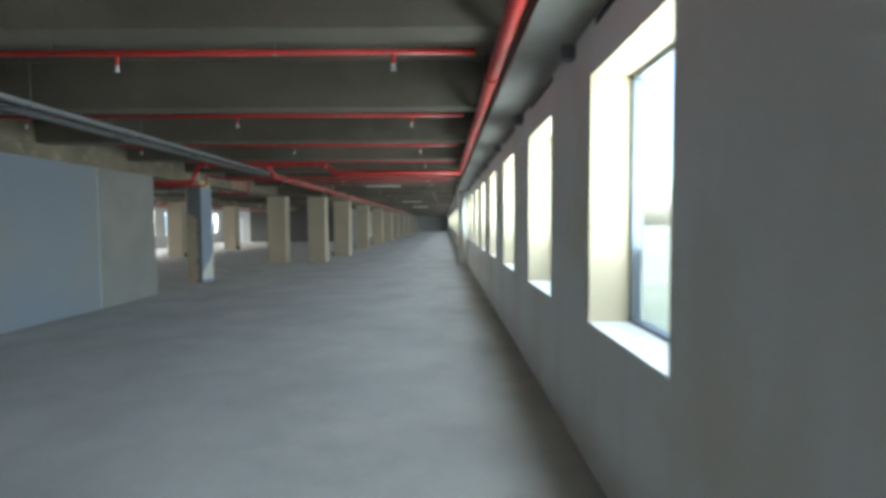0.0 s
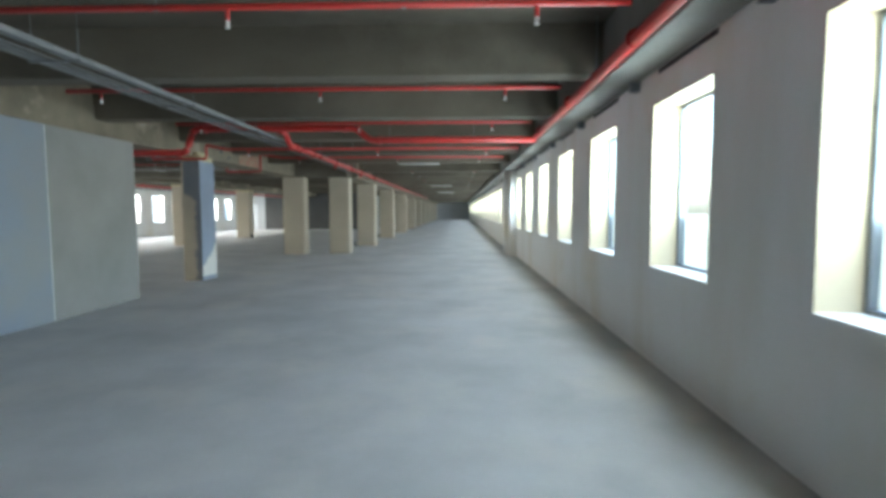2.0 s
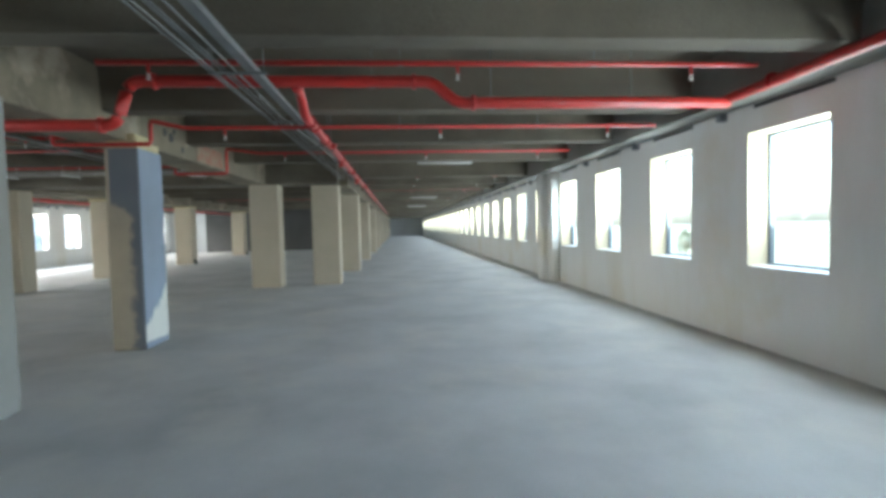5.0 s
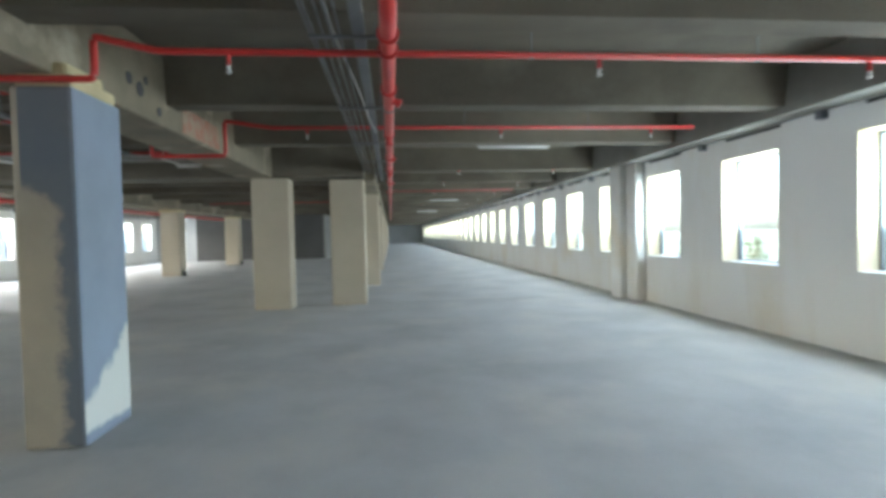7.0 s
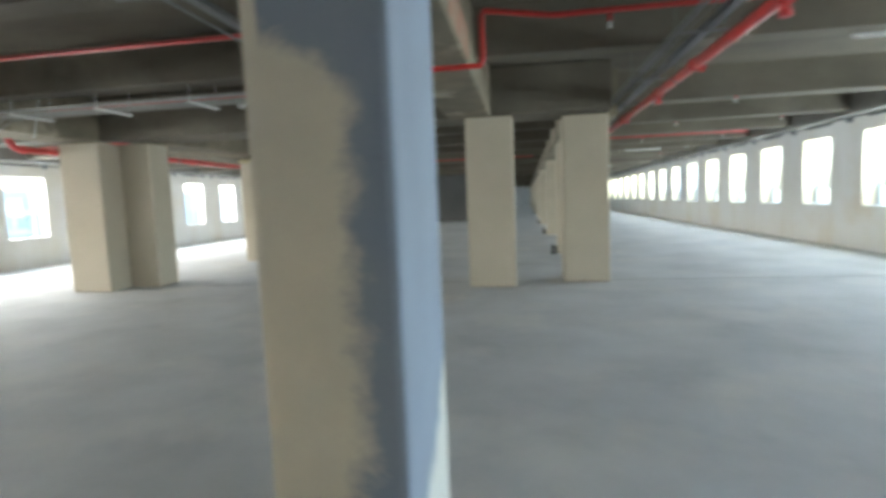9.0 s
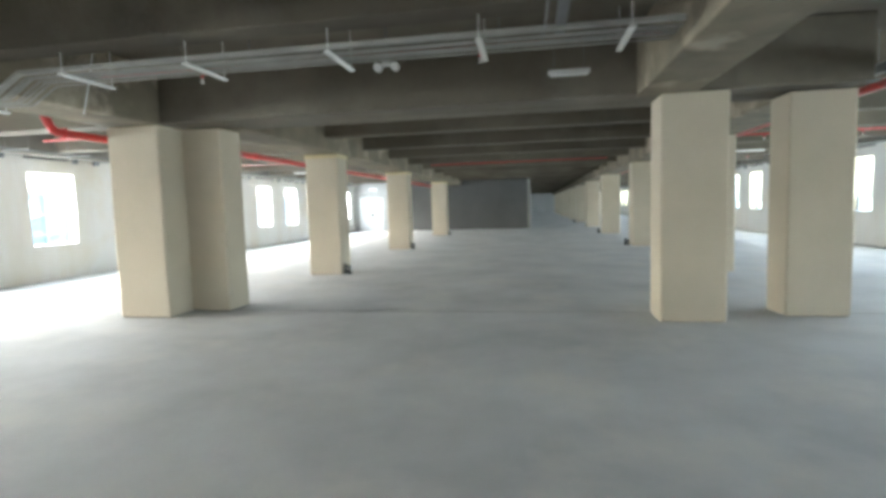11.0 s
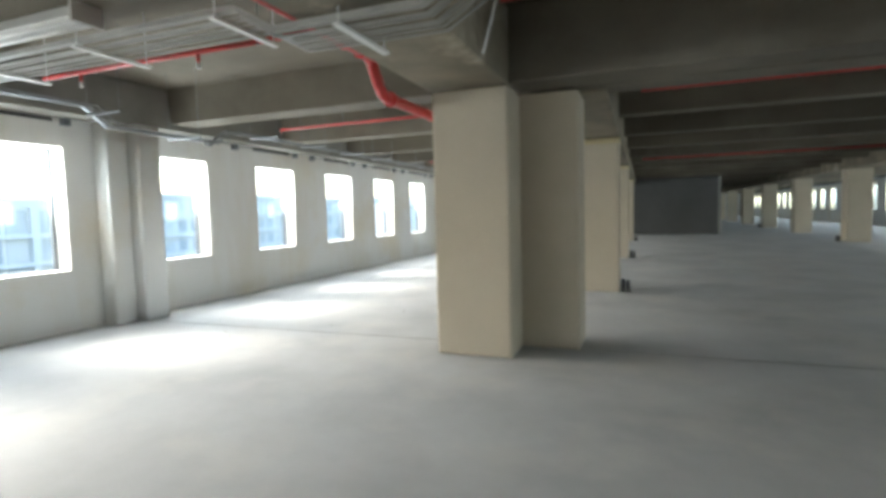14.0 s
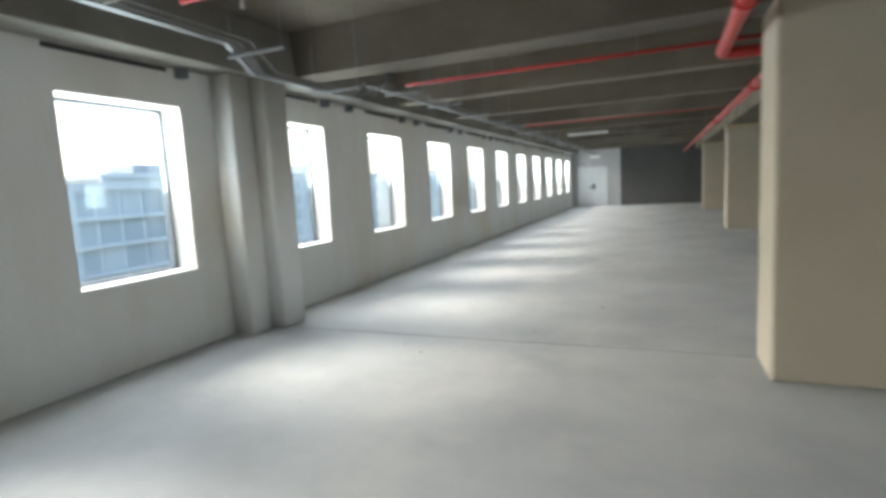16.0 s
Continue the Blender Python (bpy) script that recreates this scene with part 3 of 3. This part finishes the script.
def conduit_run(name, axis, start, end, offsets, at, z, bars, label, r=0.009, width=0.6, rails=(), dips=(), thick=(0.045, 0.055)):
    """Conduits on hung bars; dips are (from, to, height) stretches where the run passes lower, under a beam."""
    ends = sorted((start, end))

    def level(t):
        for a, b, low in dips:
            if a <= t <= b:
                k = min(1.0, (t - a) / 0.3, (b - t) / 0.3)
                return z + (low - z) * k
        return z
    stops = sorted({ends[0] + (ends[1] - ends[0]) * k / 10 for k in range(11)} | {v for a, b, _ in dips for v in (a, a + 0.3, b - 0.3, b)})
    ob = holder(name, label, "conduit")
    for o in offsets:
        bm = bmesh.new()
        sag = 0.006 * math.sin(37 * o)
        pts = []
        for k, t in enumerate(stops):
            off = at + o + 0.012 * math.sin(5.1 * k + 40 * o)
            h = level(t) + r + sag
            pts.append((off, t, h) if axis == "y" else (t, off, h))
        tube(bm, pts, r, 8)
        part("conduit", bm, M_STEEL if axis == "y" else M_CONDUIT, ob)
    for o in rails:
        bm = bmesh.new()
        hw, hh = thick
        rings = []
        for t in stops:
            h = level(t) + 0.02
            ring = [(at + o - hw, h), (at + o + hw, h), (at + o + hw, h + hh), (at + o - hw, h + hh)]
            rings.append([bm.verts.new((u, t, v) if axis == "y" else (t, u, v)) for u, v in ring])
        for r0, r1 in zip(rings, rings[1:]):
            for k in range(4):
                bm.faces.new((r0[k], r0[(k + 1) % 4], r1[(k + 1) % 4], r1[k]))
        bm.faces.new(rings[0])
        bm.faces.new(rings[-1])
        part("trunking", bm, M_STEEL if axis == "y" else M_CONDUIT, ob, "galvanised cable trunking")
    for b in bars:
        bm = bmesh.new()
        zb = level(b)
        if axis == "y":
            strut(bm, at - width / 2, at + width / 2, b - 0.02, b + 0.02, zb - 0.024)
            for s in (-1, 1):
                tube(bm, [(at + s * (width / 2 - 0.03), b, zb), (at + s * (width / 2 - 0.03), b, SOFFIT)], 0.005, 6)
        else:
            strut(bm, b - 0.025, b + 0.025, at - width / 2, at + width / 2, zb - 0.024)
            for s in (-1, 1):
                tube(bm, [(b, at + s * (width / 2 - 0.03), zb), (b, at + s * (width / 2 - 0.03), SOFFIT)], 0.005, 6)
        part("strut_bar", bm, M_STEEL if axis == "y" else M_WHITE, ob, "hung strut bar")
    return ob


conduit_run("bay_conduits", "y", 2.0, 24.5, (-0.24, -0.20, -0.15, -0.10, -0.02), -5.73, 2.975, [3.6, 5.7, 7.8, 9.9, 12.05, 14.16, 16.26, 18.45, 20.5, 22.6],
            "steel conduits and trunking on hung strut bars", width=0.5, rails=(0.10,))
conduit_run("cross_conduits", "x", -20.0, -8.7, (-0.22, -0.17, -0.12, -0.07, 0.0, 0.06, 0.12), 19.62, 2.88, [-19.2, -17.9, -16.55, -15.6, -14.25, -12.95, -11.6, -10.3, -9.1],
            "bundle of white conduits on hung strut bars", width=0.66, rails=(-0.27,), thick=(0.03, 0.04), dips=((-16.4, -14.75, 2.70),))
conduit_run("wall_conduits", "y", 17.0, 47.5, (-0.16, -0.10, 0.02), -19.9, 2.89, [17.6, 19.4, 20.98, 22.15, 23.82, 25.25] + [26.7 + 1.45 * k for k in range(14)],
            "conduits and trunking on strut bars along the window wall", rails=(-0.25,), thick=(0.026, 0.035), dips=((20.9, 23.2, 2.68),))
conduit_run("link_trunking", "y", 13.6, 19.55, (-0.03,), -9.74, 2.91, [14.6, 16.3, 18.0],
            "galvanised trunking on hung bars meeting the cross run", rails=(0.1,), thick=(0.04, 0.045))
loose = bmesh.new()
tube(loose, [(-5.85, 13.2, 3.06), (-5.82, 14.2, 3.03), (-5.72, 15.6, 3.0), (-5.66, 17.0, 2.99), (-5.6, 17.7, 2.97)], 0.012, 8)
thing("loose_cable", loose, M_WHITE, "pale loose cable hanging below the conduits", "cable")
drop = bmesh.new()
tube(drop, [(-14.75, 20.3, 3.58), (-14.88, 20.3, 3.05), (-14.98, 20.3, 2.70)], 0.008, 6)
thing("hanging_rod", drop, M_WHITE, "thin white rod hanging from the slab", "rod")

trough = holder("trough_lamp", "long white trough lamp hung beside the conduits", "lamp", (-18.45, 19.16, 2.96))
bm = bmesh.new()
vs = box(bm, -0.9, 0.9, -0.11, 0.11, 0.0, 0.10)
for v in vs:
    if v.co.z > 0.05:
        v.co.y *= 0.45
part("reflector", bm, M_WHITE, trough)
for dy in (-0.05, 0.05):
    bm = bmesh.new()
    tube(bm, [(-0.86, dy, -0.015), (0.86, dy, -0.015)], 0.014, 8)
    part("tube", bm, M_TUBE, trough)
for s in (-0.9, 0.9):
    part("end_cap", one_box(s - 0.012, s + 0.012, -0.115, 0.115, -0.035, 0.105), M_PIPEGREY, trough, "grey end cap")
for s in (-0.7, 0.7):
    bm = bmesh.new()
    tube(bm, [(s, 0, 0.1), (s, 0, SOFFIT - 2.96)], 0.005, 6)
    part("wire", bm, M_STEEL, trough)


# ---- batten lamps ----
def batten(x, y, z, length, label="unlit white batten lamp hung under the slab"):
    ob = holder("batten_lamp", label, "lamp", (x, y, z), "batten lamps")
    part("body", one_box(-length / 2, length / 2, -0.035, 0.035, 0.0, 0.05, bevel=0.006), M_WHITE, ob)
    bm = bmesh.new()
    tube(bm, [(-length / 2 + 0.03, 0, -0.012), (length / 2 - 0.03, 0, -0.012)], 0.014, 8)
    part("tube", bm, M_TUBE, ob)
    for s in (-1, 1):
        bm = bmesh.new()
        tube(bm, [(s * length * 0.35, 0, 0.05), (s * length * 0.35, 0, SOFFIT - z)], 0.004, 6)
        part("wire", bm, M_STEEL, ob)
    return ob


for x, y in ((-3.23, 19.45), (-3.0, 33.7), (-3.0, 45.0), (-18.93, 35.4), (-9.44, 21.35)):
    batten(x, y, 3.02 if x == -9.44 else 3.05, 0.48 if x == -9.44 else 1.3)
speaker = holder("twin_spot_lamp", "white twin-headed emergency spot lamp", "lamp", (-11.35, 20.3, 2.95))
part("base", one_box(-0.05, 0.05, -0.03, 0.03, 0.03, 0.07, bevel=0.006), M_WHITE, speaker)
bm = bmesh.new()
tube(bm, [(0, 0, 0.07), (0, 0, SOFFIT - 2.95)], 0.008, 6)
part("rod", bm, M_STEEL, speaker)
for s in (-1, 1):
    bm = bmesh.new()
    tube(bm, [(s * 0.09, 0.03, 0.02), (s * 0.09, -0.02, 0.02), (s * 0.09, -0.04, 0.018)], 0.042, 14)
    part("lamp_head", bm, M_TUBE, speaker)


# ---- brackets at the wall heads ----
def bracket(x, y):
    ob = thing("wall_bracket", one_box(-0.05, 0.05, -0.05, 0.05, -0.10, 0.0, bevel=0.006), M_FRAME, "small dark steel bracket under the edge beam", "bracket", "wall head brackets")
    ob.location = (x, y, TOP)
    return ob


b0 = bracket(X_L + 0.052, LEFT[0] + 0.02)
for far in LEFT[:-1]:
    for d in (0.02, 0.68):
        if not (21.7 < far + d < 22.6) and far + d != LEFT[0] + 0.02:
            copy_thing(b0, pose(X_L + 0.052, far + d, TOP))

for far in RIGHT[1:-1]:
    copy_thing(b0, pose(-0.052, far + 0.45, TOP))

# ---- pipe stubs by the columns ----
def stub(x, y):
    ob = holder("floor_stub", "short black conduit stubs rising from the floor", "pipe stub", (x, y, 0), "floor stubs")
    for dx, h in ((-0.045, 0.24), (0.04, 0.21)):
        bm = bmesh.new()
        tube(bm, [(dx, 0, 0), (dx, 0, h)], 0.036, 10)
        part("stub_pipe", bm, M_BLACK, ob)
    part("base_collar", one_box(-0.09, 0.09, -0.05, 0.05, 0.0, 0.03, bevel=0.006), M_DARK, ob)
    return ob


s0 = stub(-14.17, 26.55)
for x, y in ((-14.17, 33.4), (-14.17, 42.0), (-6.68, 26.6), (-6.68, 33.7), (-6.68, 41.3), (-6.68, 56.3)):
    copy_thing(s0, pose(x, y, 0))

# pock marks and patches on the first beam
patch = bmesh.new()
box(patch, -8.16, -7.76, 14.50, 15.14, 2.69, 2.803, bevel=0.03)
box(patch, -7.97, -7.80, 14.54, 15.05, 2.75, 2.90, bevel=0.045)
thing("mortar_patch", patch, M_FOAM, "yellow mortar packing between column and beam", "mortar")
# flat black discs paint the darkness inside the drilled holes
for y, z, r in ((15.7, 3.12, 0.06), (15.92, 3.07, 0.075), (16.05, 3.19, 0.045), (16.35, 2.94, 0.05)):
    bm = bmesh.new()
    tube(bm, [(-7.93, y, z), (-7.902, y, z)], r, 16)
    thing("core_hole", bm, M_BLACK, "black disc painting the shade inside a round core hole", "hole", "core holes")
M_GRAF = surface("red_oxide_mark", (0.34, 0.15, 0.10), (0.30, 0.25, 0.18), 0.9, 6.0, 40.0, 0.1, lo=0.4, hi=0.6)
g = bmesh.new()
box(g, -7.93, -7.905, 17.0, 18.35, 2.84, 3.16)
thing("paint_mark", g, M_GRAF, "faded red oxide marking smeared on the beam", "marking")

# grit on the floor
random.seed(4)
CRUMBS = [(-19.3, 20.42), (-20.18, 22.01), (-19.17, 21.95), (-18.9, 21.75), (-17.98, 22.68)]
for k in range(15):
    bm = bmesh.new()
    bmesh.ops.create_icosphere(bm, subdivisions=1, radius=random.uniform(0.006, 0.014))
    for v in bm.verts:
        v.co *= random.uniform(0.7, 1.2)
        v.co.z *= 0.6
    x, y = CRUMBS[k] if k < len(CRUMBS) else (random.uniform(-20.8, -15.5), random.uniform(21.0, 24.5))
    ob = thing("pebble", bm, M_BEAM, "small crumb of broken concrete on the floor", "rubble", "floor rubble")
    ob.location = (x, y, 0.006)


# ---- outside ----
GROUND = -9.0
thing("ground", one_box(-1500, 1500, -1500, 1500, GROUND - 1, GROUND), M_GROUND, "open ground and car parks around the building", "ground", kind="structure")


def far_block(x, y, w, d, h, storeys, bays, glassy, label):
    b = holder("office_building", label, "building", (x, y, GROUND))
    part("wall", one_box(-w / 2, w / 2, -d / 2, d / 2, 0, h), M_FACADE, b)
    part("roof", one_box(-w / 2 - 0.3, w / 2 + 0.3, -d / 2 - 0.3, d / 2 + 0.3, h, h + 0.5), M_FACADE, b)
    s = 1 if x < 0 else -1
    xf = s * w / 2
    sh = h / storeys
    bw = d / bays
    me = None
    for i in range(storeys):
        for j in range(bays):
            if me is None:
                k = 0.42 if glassy else 0.3
                me = mesh_of("window", one_box(-0.06, 0.06, -bw * k, bw * k, -sh * k, sh * k), M_BLUEGLASS)
            wob = new("window", me)
            wob.parent = b
            wob.location = (xf, -d / 2 + (j + 0.5) * bw, (i + 0.5) * sh)
    a, c = sorted((xf, xf + s * 0.5))
    for i in range(1, storeys):
        part("slab_edge", one_box(a, c, -d / 2, d / 2, i * sh - 0.14, i * sh + 0.14), M_FACADE, b)
    a, c = sorted((xf, xf + s * 0.42))
    for j in range(0, bays + 1, 4):
        part("pier", one_box(a, c, -d / 2 + j * bw - 0.25, -d / 2 + j * bw + 0.25, 0, h), M_FACADE, b)
    for k, (u, ln, up) in enumerate(((-0.3, 5.0, 1.6), (0.05, 8.0, 1.1), (0.33, 3.5, 2.0))):
        part("roof_plant", one_box(-2.5, 2.0, u * d, u * d + ln, h + 0.5, h + 0.5 + up), M_PLANT, b, "grey plant box on the roof")
    return b


far_block(-62, 22, 18, 50, 11.6, 6, 28, True, "glass-fronted office block across the yard")
far_block(-75, 75, 22, 50, 13.0, 6, 26, False, "pale office block with rows of windows")
far_block(-70, 125, 20, 36, 12.0, 3, 9, True, "low glass-fronted office block")


def tree(x, y, h, seed):
    random.seed(seed)
    t = holder("tree", "leafy green tree outside the windows", "tree", (x, y, GROUND), "trees outside")
    bm = bmesh.new()
    tube(bm, [(0, 0, 0), (0.05, 0.02, h * 0.3), (0.1, -0.05, h * 0.65)], 0.18, 8)
    for k in range(6):
        a = k * 1.05 + random.random()
        z = h * random.uniform(0.3, 0.55)
        tube(bm, [(0.05, 0, z), (math.cos(a) * h * 0.12, math.sin(a) * h * 0.12, z + h * 0.12), (math.cos(a) * h * 0.22, math.sin(a) * h * 0.22, z + h * 0.28)], 0.06, 6)
    part("trunk", bm, M_BARK, t)
    verts, faces = [], []
    for c in range(60):
        a, rr = random.uniform(0, 6.28), h * 0.26 * math.sqrt(random.random())
        cx, cy, cz = math.cos(a) * rr, math.sin(a) * rr, h * random.uniform(0.42, 1.0) - rr * 0.5
        for k in range(22):
            o = Vector((random.gauss(0, 0.4), random.gauss(0, 0.4), random.gauss(0, 0.3))) + Vector((cx, cy, cz))
            u = Vector((random.uniform(-1, 1), random.uniform(-1, 1), random.uniform(-1, 1))).normalized() * 0.17
            v = u.orthogonal().normalized() * 0.1
            n = len(verts)
            verts += [o - u, o + v, o + u, o - v]
            faces.append((n, n + 1, n + 2, n + 3))
    me = bpy.data.meshes.new("crown")
    me.from_pydata([tuple(v) for v in verts], [], faces)
    me.materials.append(M_LEAF)
    crown = new("crown", me)
    crown.parent = t
    return t


t0 = tree(64, 16, 8.9, 1)
for x, y, k in ((74, 30, 2), (66, 45, 3), (77, 60, 2), (68, 76, 3), (72, 2, 3), (80, 95, 2), (70, 112, 2), (66, 130, 3)):
    copy_thing(t0, pose(x, y, GROUND, 0, 0, 50 * k))
